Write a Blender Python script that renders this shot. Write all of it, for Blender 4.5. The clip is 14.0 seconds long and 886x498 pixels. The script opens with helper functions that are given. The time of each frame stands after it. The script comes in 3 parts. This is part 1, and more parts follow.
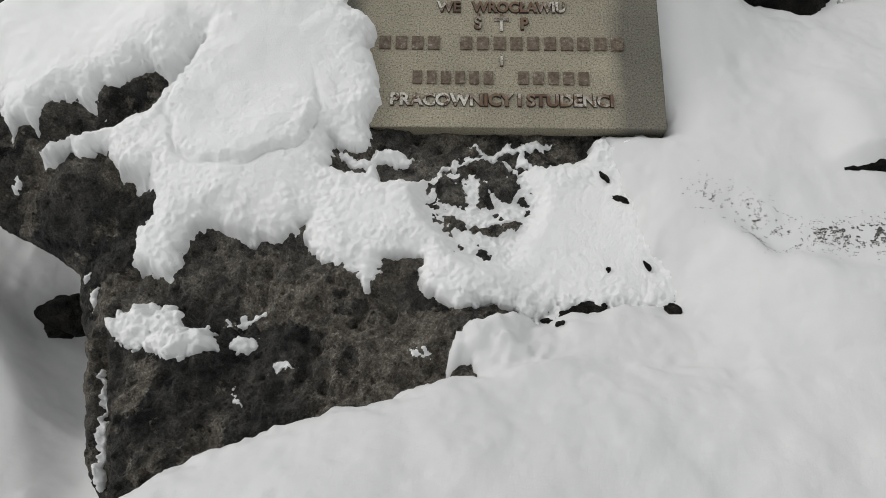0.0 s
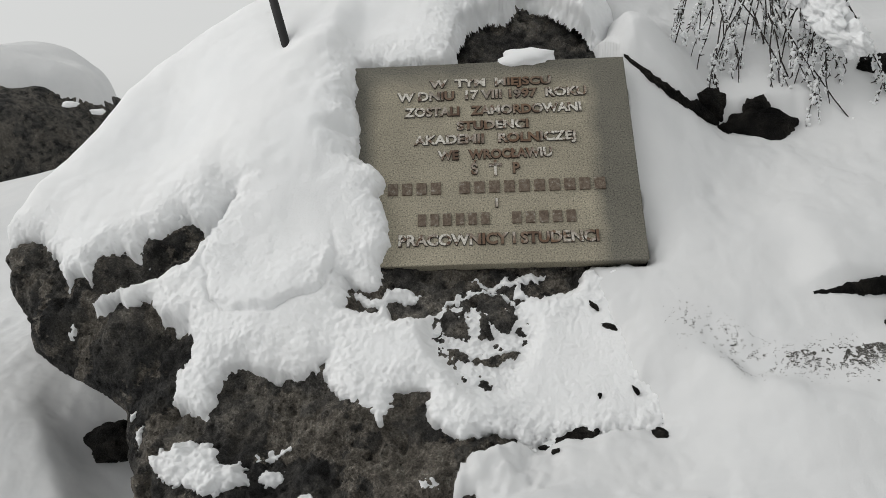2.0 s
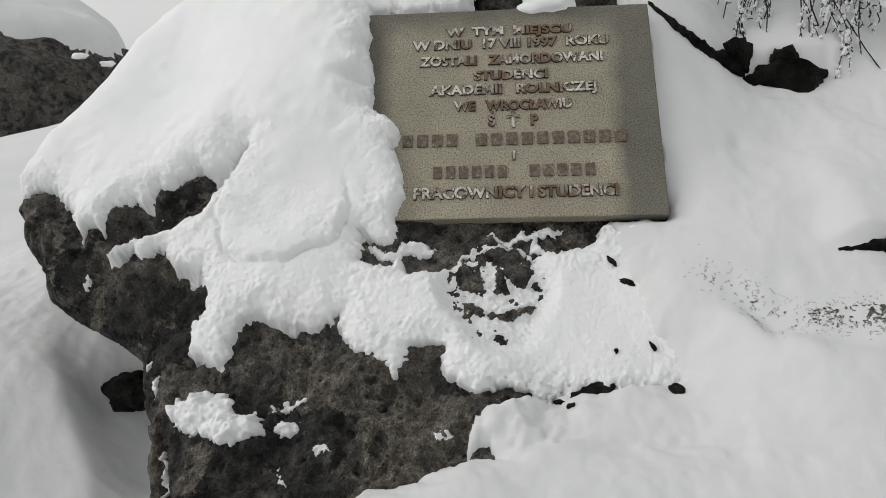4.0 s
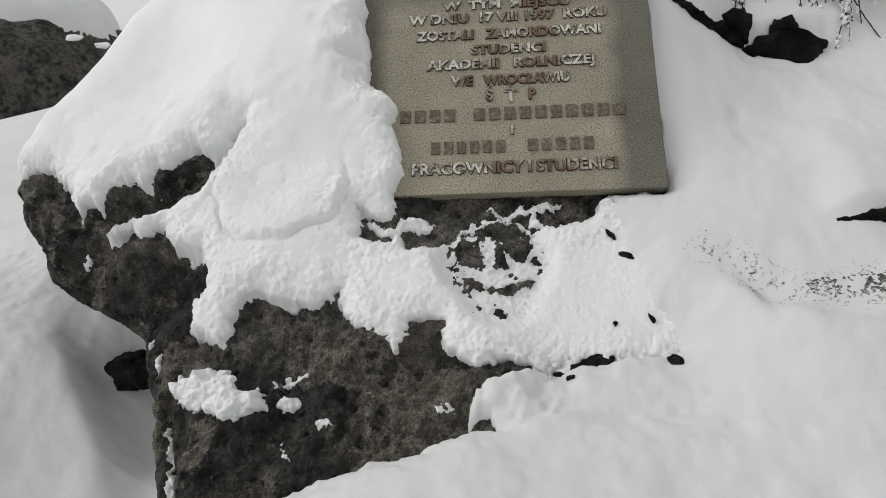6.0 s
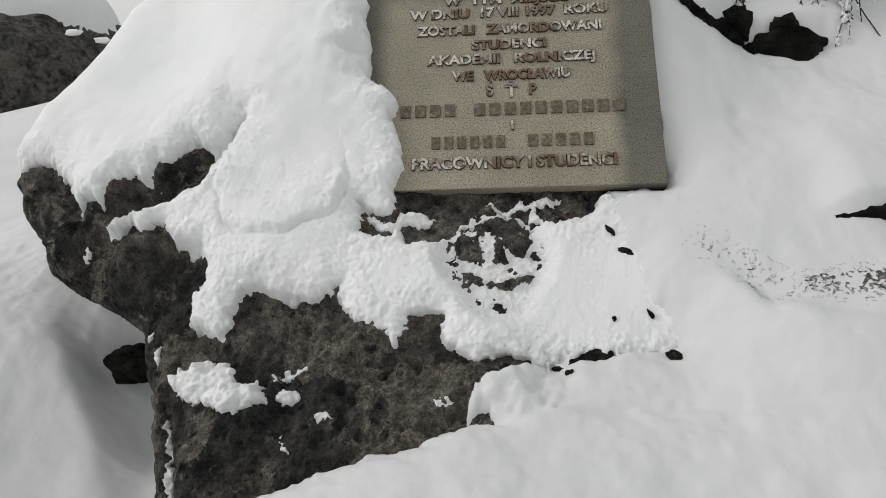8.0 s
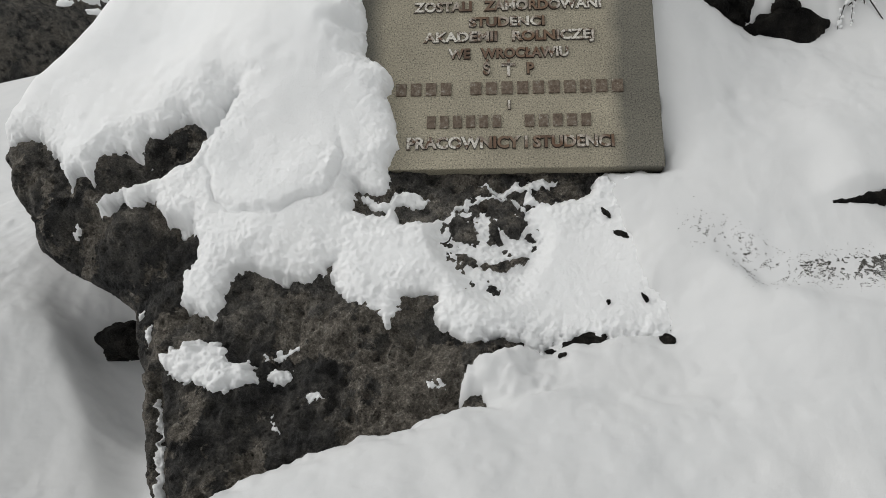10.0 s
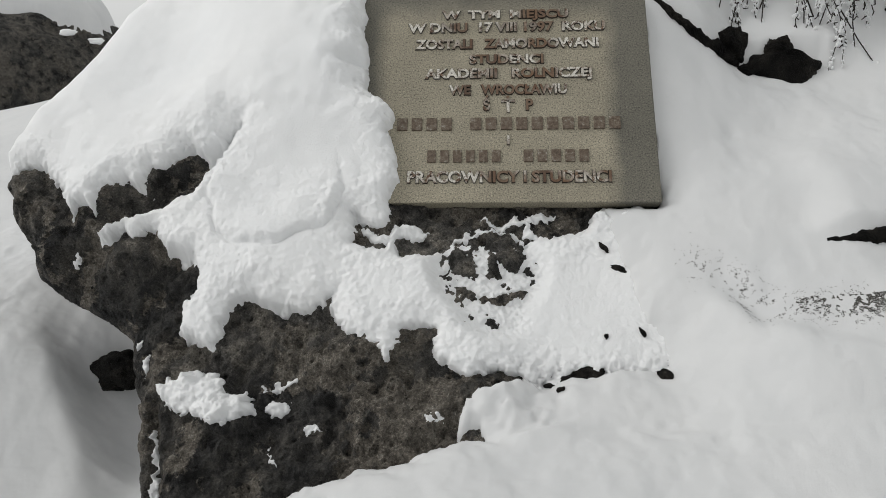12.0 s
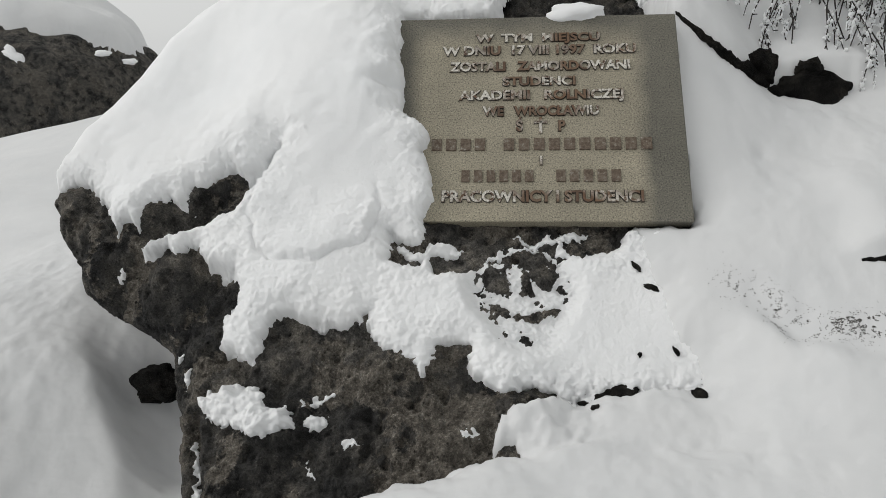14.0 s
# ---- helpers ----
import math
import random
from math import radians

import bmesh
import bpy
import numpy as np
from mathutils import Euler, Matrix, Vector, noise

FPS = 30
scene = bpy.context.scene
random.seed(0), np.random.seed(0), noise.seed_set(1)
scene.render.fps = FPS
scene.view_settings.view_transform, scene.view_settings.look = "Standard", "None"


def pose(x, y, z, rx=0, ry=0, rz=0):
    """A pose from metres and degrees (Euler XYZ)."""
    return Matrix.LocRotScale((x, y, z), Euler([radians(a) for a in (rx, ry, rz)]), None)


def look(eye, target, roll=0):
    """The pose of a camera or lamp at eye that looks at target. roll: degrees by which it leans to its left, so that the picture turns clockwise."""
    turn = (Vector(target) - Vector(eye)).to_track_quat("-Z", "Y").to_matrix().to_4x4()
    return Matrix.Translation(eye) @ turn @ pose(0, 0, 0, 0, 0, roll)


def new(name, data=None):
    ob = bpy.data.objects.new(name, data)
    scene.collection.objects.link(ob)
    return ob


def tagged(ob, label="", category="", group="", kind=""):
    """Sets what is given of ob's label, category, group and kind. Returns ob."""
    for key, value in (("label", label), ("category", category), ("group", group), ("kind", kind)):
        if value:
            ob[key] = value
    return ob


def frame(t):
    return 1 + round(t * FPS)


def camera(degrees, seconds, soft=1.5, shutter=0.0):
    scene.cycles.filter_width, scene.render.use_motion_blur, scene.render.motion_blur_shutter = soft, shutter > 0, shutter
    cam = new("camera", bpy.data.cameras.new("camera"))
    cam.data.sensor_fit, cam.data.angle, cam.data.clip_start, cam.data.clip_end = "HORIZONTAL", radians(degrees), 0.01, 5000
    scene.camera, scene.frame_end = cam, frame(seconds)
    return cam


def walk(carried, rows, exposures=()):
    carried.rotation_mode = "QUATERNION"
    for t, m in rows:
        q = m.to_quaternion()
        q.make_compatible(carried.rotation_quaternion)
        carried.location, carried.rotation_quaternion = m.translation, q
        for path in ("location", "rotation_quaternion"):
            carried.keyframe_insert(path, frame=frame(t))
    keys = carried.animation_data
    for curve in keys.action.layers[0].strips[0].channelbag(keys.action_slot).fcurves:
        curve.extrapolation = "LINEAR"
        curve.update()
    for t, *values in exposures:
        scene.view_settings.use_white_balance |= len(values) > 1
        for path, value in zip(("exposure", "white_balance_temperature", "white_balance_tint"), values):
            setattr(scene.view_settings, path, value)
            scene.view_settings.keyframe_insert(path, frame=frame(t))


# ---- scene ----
cam = camera(67.0, 14.0, 0.5)
PATH = [
    (0, (-0.09, -1.192, 1.463), (-0.102, 0.682, 0.764), 0.5),
    (0.5, (-0.037, -1.286, 1.526), (-0.104, 0.589, 0.833), 0.1),
    (1, (-0.042, -1.274, 1.569), (-0.036, 0.577, 0.812), -0.3),
    (1.5, (-0.035, -1.249, 1.612), (-0.126, 0.625, 0.92), -2.0),
    (2, (-0.041, -1.276, 1.618), (-0.137, 0.657, 1.111), -2.5),
    (2.5, (-0.056, -1.267, 1.602), (-0.187, 0.646, 1.035), -3.0),
    (3, (-0.052, -1.26, 1.611), (-0.19, 0.647, 1.024), -2.5),
    (5.5, (-0.05, -1.26, 1.593), (-0.18, 0.614, 0.906), -2.4),
    (6, (-0.049, -1.265, 1.597), (-0.183, 0.61, 0.915), -3.1),
    (6.5, (-0.053, -1.269, 1.598), (-0.191, 0.611, 0.929), -2.7),
    (7, (-0.054, -1.27, 1.6), (-0.176, 0.606, 0.916), -2.8),
    (7.5, (-0.051, -1.262, 1.6), (-0.183, 0.607, 0.902), -2.6),
    (8, (-0.051, -1.269, 1.591), (-0.181, 0.605, 0.904), -2.7),
    (8.5, (-0.046, -1.257, 1.592), (-0.17, 0.602, 0.864), -2.4),
    (11, (-0.06, -1.259, 1.588), (-0.178, 0.592, 0.839), -1.4),
    (11.5, (-0.065, -1.26, 1.585), (-0.182, 0.591, 0.836), -0.9),
    (12, (-0.058, -1.264, 1.601), (-0.158, 0.619, 0.935), -1.1),
    (12.5, (-0.068, -1.282, 1.612), (-0.162, 0.605, 0.956), -0.9),
    (13, (-0.069, -1.285, 1.626), (-0.215, 0.596, 0.963), -1.9),
    (13.5, (-0.072, -1.298, 1.616), (-0.162, 0.633, 1.1), -0.1),
    (14, (-0.085, -1.287, 1.611), (-0.243, 0.609, 0.994), -1.3),
]
walk(cam, [(t, look(eye, target, roll)) for t, eye, target, roll in PATH])

# ---- light: a bright overcast sky ----
world = bpy.data.worlds.new("overcast_sky")
scene.world = world
world.use_nodes = True
wn, wl = world.node_tree.nodes, world.node_tree.links
sky = wn.new("ShaderNodeTexSky")
sky.sky_type, sky.sun_disc = "NISHITA", False
sky.sun_elevation, sky.sun_rotation = radians(38), radians(-95)
grey = wn.new("ShaderNodeHueSaturation")
grey.inputs["Saturation"].default_value = 0.06
cloud = wn.new("ShaderNodeMix")
cloud.data_type = "RGBA"
cloud.inputs["Factor"].default_value = 0.8
cloud.inputs["B"].default_value = (8.0, 8.1, 8.0, 1)
wl.new(sky.outputs["Color"], grey.inputs["Color"])
wl.new(grey.outputs["Color"], cloud.inputs["A"])
wl.new(cloud.outputs["Result"], wn["Background"].inputs["Color"])
wn["Background"].inputs["Strength"].default_value = 0.1
sun = new("sun", bpy.data.lights.new("sun", "SUN"))
sun.data.energy, sun.data.angle, sun.data.color = 1.5, radians(50), (1.0, 0.98, 0.95)
sun.matrix_world = look((-3.0, -0.25, 2.4), (0, 0, 0))
scene.view_settings.exposure = -0.17


# ---- materials ----
def material(name):
    m = bpy.data.materials.new(name)
    m.use_nodes = True
    return m, m.node_tree.nodes, m.node_tree.links, m.node_tree.nodes["Principled BSDF"]


def noise_node(n, l, scale, detail=4.0, rough=0.55, src="Object", warp=0.0):
    co = n.new("ShaderNodeTexCoord")
    t = n.new("ShaderNodeTexNoise")
    t.inputs["Scale"].default_value, t.inputs["Detail"].default_value = scale, detail
    t.inputs["Roughness"].default_value, t.inputs["Distortion"].default_value = rough, warp
    l.new(co.outputs[src], t.inputs["Vector"])
    return t.outputs["Fac"]


def stops(n, l, fac, *rows):
    r = n.new("ShaderNodeValToRGB")
    e = r.color_ramp.elements
    while len(e) < len(rows):
        e.new(0.5)
    for k, (p, c) in zip(e, rows):
        k.position, k.color = p, (*c, 1) if len(c) == 3 else c
    l.new(fac, r.inputs["Fac"])
    return r.outputs["Color"]


def blend(n, l, fac, a, b, mode="MIX"):
    m = n.new("ShaderNodeMix")
    m.data_type, m.blend_type = "RGBA", mode
    for key, value in (("Factor", fac), ("A", a), ("B", b)):
        if isinstance(value, (tuple, float, int)):
            m.inputs[key].default_value = (*value, 1) if isinstance(value, tuple) else value
        else:
            l.new(value, m.inputs[key])
    return m.outputs["Result"]


def bump(n, l, bsdf, layers):
    last = None
    for fac, strength, dist in layers:
        b = n.new("ShaderNodeBump")
        b.inputs["Strength"].default_value, b.inputs["Distance"].default_value = strength, dist
        l.new(fac, b.inputs["Height"])
        if last:
            l.new(last, b.inputs["Normal"])
        last = b.outputs["Normal"]
    l.new(last, bsdf.inputs["Normal"])


G3 = lambda v: (v, v, v)


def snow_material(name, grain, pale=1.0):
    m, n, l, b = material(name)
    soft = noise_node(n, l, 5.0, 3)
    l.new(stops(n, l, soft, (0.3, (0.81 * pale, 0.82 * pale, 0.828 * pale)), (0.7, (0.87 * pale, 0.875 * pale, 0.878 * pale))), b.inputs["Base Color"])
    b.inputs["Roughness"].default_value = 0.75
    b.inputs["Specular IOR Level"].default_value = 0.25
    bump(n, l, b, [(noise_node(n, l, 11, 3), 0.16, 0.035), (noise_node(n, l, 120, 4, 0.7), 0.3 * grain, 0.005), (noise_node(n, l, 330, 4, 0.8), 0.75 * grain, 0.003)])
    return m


# shade on the ground is put into this greyer snow; the crust is brightened
SNOW = snow_material("shaded_packed_snow", 0.35, 0.75)
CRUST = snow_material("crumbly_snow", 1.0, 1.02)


def rock_material(name, dark, light, lichen, sheen=0.25, patch=None):
    m, n, l, b = material(name)
    broad, mid, fine = noise_node(n, l, 5.0, 4, 0.6), noise_node(n, l, 26, 5, 0.62), noise_node(n, l, 300, 2, 0.6)
    col = stops(n, l, broad, (0.35, G3(dark)), (0.5, (dark * 1.9, dark * 1.82, dark * 1.7)), (0.66, (light * 0.8, light * 0.76, light * 0.70)))
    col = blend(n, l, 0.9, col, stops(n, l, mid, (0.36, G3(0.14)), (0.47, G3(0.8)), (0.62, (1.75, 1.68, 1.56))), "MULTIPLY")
    # crusts of pale brown lichen with sharp borders
    grow = noise_node(n, l, 9, 6, 0.68)
    if patch:
        # the lichen grows thickest round one place
        at, far = n.new("ShaderNodeTexCoord"), n.new("ShaderNodeVectorMath")
        far.operation, far.inputs[1].default_value = "DISTANCE", patch
        l.new(at.outputs["Object"], far.inputs[0])
        more = n.new("ShaderNodeMapRange")
        more.inputs["From Min"].default_value, more.inputs["From Max"].default_value = 0.24, 0.04
        more.inputs["To Max"].default_value = 0.10
        l.new(far.outputs["Value"], more.inputs["Value"])
        total = n.new("ShaderNodeMath")
        l.new(grow, total.inputs[0])
        l.new(more.outputs[0], total.inputs[1])
        grow = total.outputs[0]
    crust = stops(n, l, grow, (0.515, G3(0.0)), (0.55, G3(lichen)))
    tone = stops(n, l, noise_node(n, l, 60, 4, 0.65), (0.35, (0.07, 0.062, 0.052)), (0.55, (0.17, 0.152, 0.128)), (0.7, (0.26, 0.245, 0.215)))
    col = blend(n, l, crust, col, tone)
    grit = stops(n, l, fine, (0.30, G3(0.35)), (0.45, G3(0.9)), (0.58, G3(1.2)), (0.70, G3(2.4)))
    col = blend(n, l, 0.7, col, grit, "MULTIPLY")
    co = n.new("ShaderNodeTexCoord")
    cells = n.new("ShaderNodeTexVoronoi")
    cells.inputs["Scale"].default_value = 85
    l.new(co.outputs["Object"], cells.inputs["Vector"])
    # pits of the relief, with their cavity shade painted into the colour too
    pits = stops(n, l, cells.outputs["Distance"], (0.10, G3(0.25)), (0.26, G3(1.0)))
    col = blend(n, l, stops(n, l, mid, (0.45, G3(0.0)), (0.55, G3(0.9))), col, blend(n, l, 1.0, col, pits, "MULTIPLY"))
    l.new(col, b.inputs["Base Color"])
    b.inputs["Roughness"].default_value = 0.9
    b.inputs["Specular IOR Level"].default_value = sheen
    bump(n, l, b, [(mid, 0.9, 0.022), (noise_node(n, l, 110, 4, 0.65), 1.0, 0.014), (pits, 0.7, 0.005), (fine, 1.0, 0.005)])
    return m


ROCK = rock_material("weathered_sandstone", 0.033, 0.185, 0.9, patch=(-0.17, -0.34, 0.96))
WET_ROCK = rock_material("wet_black_rock", 0.004, 0.024, 0.08, 0.12)
FAR_ROCK = rock_material("far_rock", 0.04, 0.11, 0.45)


def slab_material():
    m, n, l, b = material("grey_stone_slab")
    co = n.new("ShaderNodeTexCoord")
    sep = n.new("ShaderNodeSeparateXYZ")
    l.new(co.outputs["Object"], sep.inputs["Vector"])
    warp = noise_node(n, l, 9, 3)

    def band(axis, centre, half, soft):
        sub = n.new("ShaderNodeMath")
        sub.operation = "SUBTRACT"
        sub.inputs[1].default_value = centre
        l.new(sep.outputs[axis], sub.inputs[0])
        ab = n.new("ShaderNodeMath")
        ab.operation = "ABSOLUTE"
        l.new(sub.outputs[0], ab.inputs[0])
        wv = n.new("ShaderNodeMath")
        wv.operation, wv.inputs[1].default_value = "MULTIPLY_ADD", 0.05
        l.new(warp, wv.inputs[0])
        l.new(ab.outputs[0], wv.inputs[2])
        rng = n.new("ShaderNodeMapRange")
        rng.inputs["From Min"].default_value, rng.inputs["From Max"].default_value = half + 0.025 + soft, half + 0.025 - soft
        l.new(wv.outputs[0], rng.inputs["Value"])
        return rng.outputs[0]
    mul = n.new("ShaderNodeMath")
    mul.operation = "MULTIPLY"
    l.new(band("X", -0.02, 0.235, 0.018), mul.inputs[0])
    l.new(band("Y", 0.20, 0.235, 0.03), mul.inputs[1])
    damp, pale = (0.135, 0.127, 0.102), (0.31, 0.28, 0.21)
    col = blend(n, l, mul.outputs[0], damp, pale)
    stain = stops(n, l, noise_node(n, l, 6, 5, 0.6, warp=0.5), (0.3, G3(0.75)), (0.7, G3(1.15)))
    col = blend(n, l, 0.9, col, stain, "MULTIPLY")
    speck = stops(n, l, noise_node(n, l, 300, 3, 0.8), (0.38, G3(0.3)), (0.47, G3(0.92)), (0.58, G3(1.05)), (0.68, G3(1.7)))
    col = blend(n, l, 0.9, col, speck, "MULTIPLY")
    l.new(col, b.inputs["Base Color"])
    b.inputs["Roughness"].default_value = 0.7
    bump(n, l, b, [(noise_node(n, l, 320, 3, 0.7), 0.35, 0.002), (noise_node(n, l, 40, 4), 0.2, 0.004)])
    return m


SLAB = slab_material()


def letter_material():
    m, n, l, b = material("worn_letter_paint")
    geo = n.new("ShaderNodeObjectInfo")
    rust = stops(n, l, geo.outputs["Random"], (0.0, (0.085, 0.052, 0.033)), (0.4, (0.12, 0.066, 0.038)), (0.75, (0.15, 0.105, 0.072)), (1.0, (0.14, 0.078, 0.042)))
    # some words have kept a pale primer, the others are worn down to rust
    word = stops(n, l, noise_node(n, l, 9, 2, 0.5), (0.46, G3(0.0)), (0.56, G3(0.9)))
    flake = stops(n, l, noise_node(n, l, 75, 5, 0.7), (0.40, G3(0.0)), (0.52, G3(1.0)))
    frost = blend(n, l, 1.0, word, flake, "MULTIPLY")
    col = blend(n, l, frost, rust, (0.62, 0.60, 0.54))
    col = blend(n, l, 0.7, col, stops(n, l, noise_node(n, l, 300, 3, 0.7), (0.3, G3(0.5)), (0.6, G3(1.1))), "MULTIPLY")
    # the shade round each letter is painted as dark sloping sides
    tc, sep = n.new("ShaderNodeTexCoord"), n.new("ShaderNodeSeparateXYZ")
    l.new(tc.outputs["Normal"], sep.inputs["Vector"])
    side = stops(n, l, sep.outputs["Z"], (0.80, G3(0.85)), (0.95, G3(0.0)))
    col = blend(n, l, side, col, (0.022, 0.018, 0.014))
    l.new(col, b.inputs["Base Color"])
    b.inputs["Roughness"].default_value = 0.75
    bump(n, l, b, [(noise_node(n, l, 220, 3), 0.5, 0.002)])
    return m


LETTER = letter_material()


def bar_material():
    m, n, l, b = material("worn_brown_paint")
    flake = stops(n, l, noise_node(n, l, 120, 5, 0.75), (0.30, (0.045, 0.03, 0.02)), (0.48, (0.105, 0.075, 0.052)), (0.60, (0.16, 0.135, 0.105)), (0.70, (0.36, 0.34, 0.30)))
    l.new(flake, b.inputs["Base Color"])
    b.inputs["Roughness"].default_value = 0.75
    bump(n, l, b, [(noise_node(n, l, 220, 3), 0.5, 0.002)])
    return m


BAR_PAINT = bar_material()


def plain_material(name, colour, rough, metal=0.0, scale=60, spread=0.35):
    m, n, l, b = material(name)
    lo, hi = tuple(c * (1 - spread) for c in colour), tuple(min(1, c * (1 + spread)) for c in colour)
    l.new(stops(n, l, noise_node(n, l, scale, 4), (0.3, lo), (0.7, hi)), b.inputs["Base Color"])
    b.inputs["Roughness"].default_value, b.inputs["Metallic"].default_value = rough, metal
    bump(n, l, b, [(noise_node(n, l, scale * 4, 3), 0.3, 0.002)])
    return m


BLACK_STEEL = plain_material("black_painted_steel", (0.006, 0.006, 0.006), 0.85)
BARK = plain_material("dark_twig_bark", (0.022, 0.018, 0.015), 0.8)
HEATH = plain_material("dark_frozen_moss", (0.08, 0.077, 0.07), 0.9)


# ---- shapes of the rock face and of the snow, as height functions ----
LEAN_FACE = radians(50)
FS, FC = math.sin(LEAN_FACE), math.cos(LEAN_FACE)
BASE_Z = 1.25          # height of the plaque's lower edge
PLAQUE_LEAN = radians(36)


def face_to_world(u, v, w):
    """Face frame (along, up the slope, outward) to world x, y, z."""
    return u, v * FS - w * FC, BASE_Z + v * FC + w * FS


def lattice(ix, iy, seed):
    h = (ix * 374761393 + iy * 668265263 + seed * 974634777) & 0xFFFFFFFF
    h = ((h ^ (h >> 13)) * 1274126177) & 0xFFFFFFFF
    return ((h ^ (h >> 16)) & 0xFFFF) / 65535.0


def value_noise(x, y, seed):
    ix, iy = np.floor(x).astype(np.int64), np.floor(y).astype(np.int64)
    fx, fy = x - ix, y - iy
    fx, fy = fx * fx * fx * (fx * (fx * 6 - 15) + 10), fy * fy * fy * (fy * (fy * 6 - 15) + 10)
    a, b = lattice(ix, iy, seed), lattice(ix + 1, iy, seed)
    c, d = lattice(ix, iy + 1, seed), lattice(ix + 1, iy + 1, seed)
    return (a + (b - a) * fx + (c - a) * fy + (a - b - c + d) * fx * fy) * 2 - 1


def fbm(x, y, size, octaves=4, seed=0, gain=0.5):
    """Layered noise of about -1 to 1; size: metres across its largest lumps."""
    out, amp, f, total = 0.0, 1.0, 1.0 / size, 0.0
    for k in range(octaves):
        ca, sa = math.cos(0.6 + k), math.sin(0.6 + k)
        out = out + amp * value_noise((x * ca - y * sa) * f, (x * sa + y * ca) * f, seed + 17 * k)
        total, amp, f = total + amp, amp * gain, f * 2.03
    return out / total * 1.5


def inside_distance(x, y, outline):
    """Signed distance to an outline, positive inside it."""
    p = np.array(outline, float)
    best, odd = np.full(np.shape(x), 1e9), np.zeros(np.shape(x), bool)
    for (ax, ay), (bx, by) in zip(p, np.roll(p, -1, 0)):
        ex, ey = bx - ax, by - ay
        k = np.clip(((x - ax) * ex + (y - ay) * ey) / (ex * ex + ey * ey + 1e-12), 0, 1)
        best = np.minimum(best, (x - ax - k * ex) ** 2 + (y - ay - k * ey) ** 2)
        cross = (ay > y) != (by > y)
        odd ^= cross & (x < ax + (y - ay) * ex / (ey if ey else 1e-12))
    return np.sqrt(best) * np.where(odd, 1, -1)


def ramp(a, b, x):
    k = np.clip((x - a) / (b - a), 0, 1)
    return k * k * (3 - 2 * k)


FACE_FORM = [(-1.0, .05, -.05), (-.92, -.14, -.02), (-.65, -.33, -.02), (-.5, -.3, -.01), (-.4, -.4, -.004), (-.21, -.337, .0),
             (-.06, -.46, .02), (-.46, -.13, .025), (-.57, .08, .03), (-.8, .0, .01), (.0, -.02, -.035), (.2, -.12, -.055),
             (.13, -.337, -.045), (.265, -.336, -.055), (.45, -.27, -.02), (.6, -.08, -.02), (.48, .2, -.05), (.55, .49, -.115),
             (.75, .47, -.10), (.2, .45, .03), (-.2, .45, .03), (.0, .2, -.01), (.0, .68, .03), (-.5, .6, -.01), (-.82, .45, -.07)]


def face_base(u, v):
    """The smooth form of the slope: a blend of a few heights."""
    num, den = 0.0, 0.0
    for a, b, c in FACE_FORM:
        k = 1.0 / ((u - a) ** 2 + (v - b) ** 2 + 0.004) ** 1.6
        num, den = num + k * c, den + k
    return num / den


# ---- mesh helpers ----
def mesh_object(name, verts, faces, mat, parent=None, smooth=True):
    me = bpy.data.meshes.new(name)
    verts, faces = np.asarray(verts, np.float32), np.asarray(faces, np.int32)
    me.vertices.add(len(verts))
    me.vertices.foreach_set("co", verts.ravel())
    k = faces.shape[1]
    me.loops.add(faces.size)
    me.loops.foreach_set("vertex_index", faces.ravel())
    me.polygons.add(len(faces))
    me.polygons.foreach_set("loop_start", np.arange(0, faces.size, k, dtype=np.int32))
    me.polygons.foreach_set("use_smooth", np.full(len(faces), smooth))
    me.materials.append(mat)
    me.update(calc_edges=True)
    me.validate()
    ob = new(name, me)
    ob.parent = parent
    return ob


def grid_faces(nx, ny, keep=None):
    i = np.arange(nx * ny).reshape(nx, ny)
    q = np.stack([i[:-1, :-1], i[1:, :-1], i[1:, 1:], i[:-1, 1:]], -1)
    return q[keep] if keep is not None else q.reshape(-1, 4)


def tidy(verts, faces):
    used = np.unique(faces)
    table = np.full(len(verts), -1)
    table[used] = np.arange(len(used))
    return verts[used], table[faces]


def part(name, bm, mat, parent, label="", smooth=False):
    me = bpy.data.meshes.new(name)
    bm.to_mesh(me)
    bm.free()
    me.materials.append(mat)
    for p in me.polygons:
        p.use_smooth = smooth
    ob = new(name, me)
    ob.parent = parent
    return tagged(ob, label) if label else ob


def lump(name, mat, centre, radii, seed, rough=0.18, turn=0.0, detail=3, parent=None, m=None):
    """A boulder-like or snow-like lump: a ball pushed in and out by noise."""
    bm = bmesh.new()
    bmesh.ops.create_icosphere(bm, subdivisions=detail, radius=1.0)
    off = Vector((seed * 3.7, seed * 1.3, seed * 0.7))
    for v in bm.verts:
        p = v.co.copy()
        k = 1 + rough * noise.noise(p * 1.3 + off) * 1.6 + rough * 0.6 * noise.noise(p * 3.1 + off) + rough * 0.4 * noise.noise(p * 7.7 + off) + rough * 0.22 * noise.noise(p * 17 + off)
        v.co = Vector((p.x * radii[0], p.y * radii[1], p.z * radii[2])) * k
    if m is None:
        m = Matrix.Translation(centre) @ Matrix.Rotation(turn, 4, "Z")
    bmesh.ops.transform(bm, matrix=m, verts=bm.verts)
    return part(name, bm, mat, parent, smooth=True)


def ball_template(level):
    b = bmesh.new()
    bmesh.ops.create_icosphere(b, subdivisions=level, radius=1.0)
    vs = np.array([v.co for v in b.verts])
    fs = np.array([[v.index for v in f.verts] for f in b.faces])
    b.free()
    return vs, fs


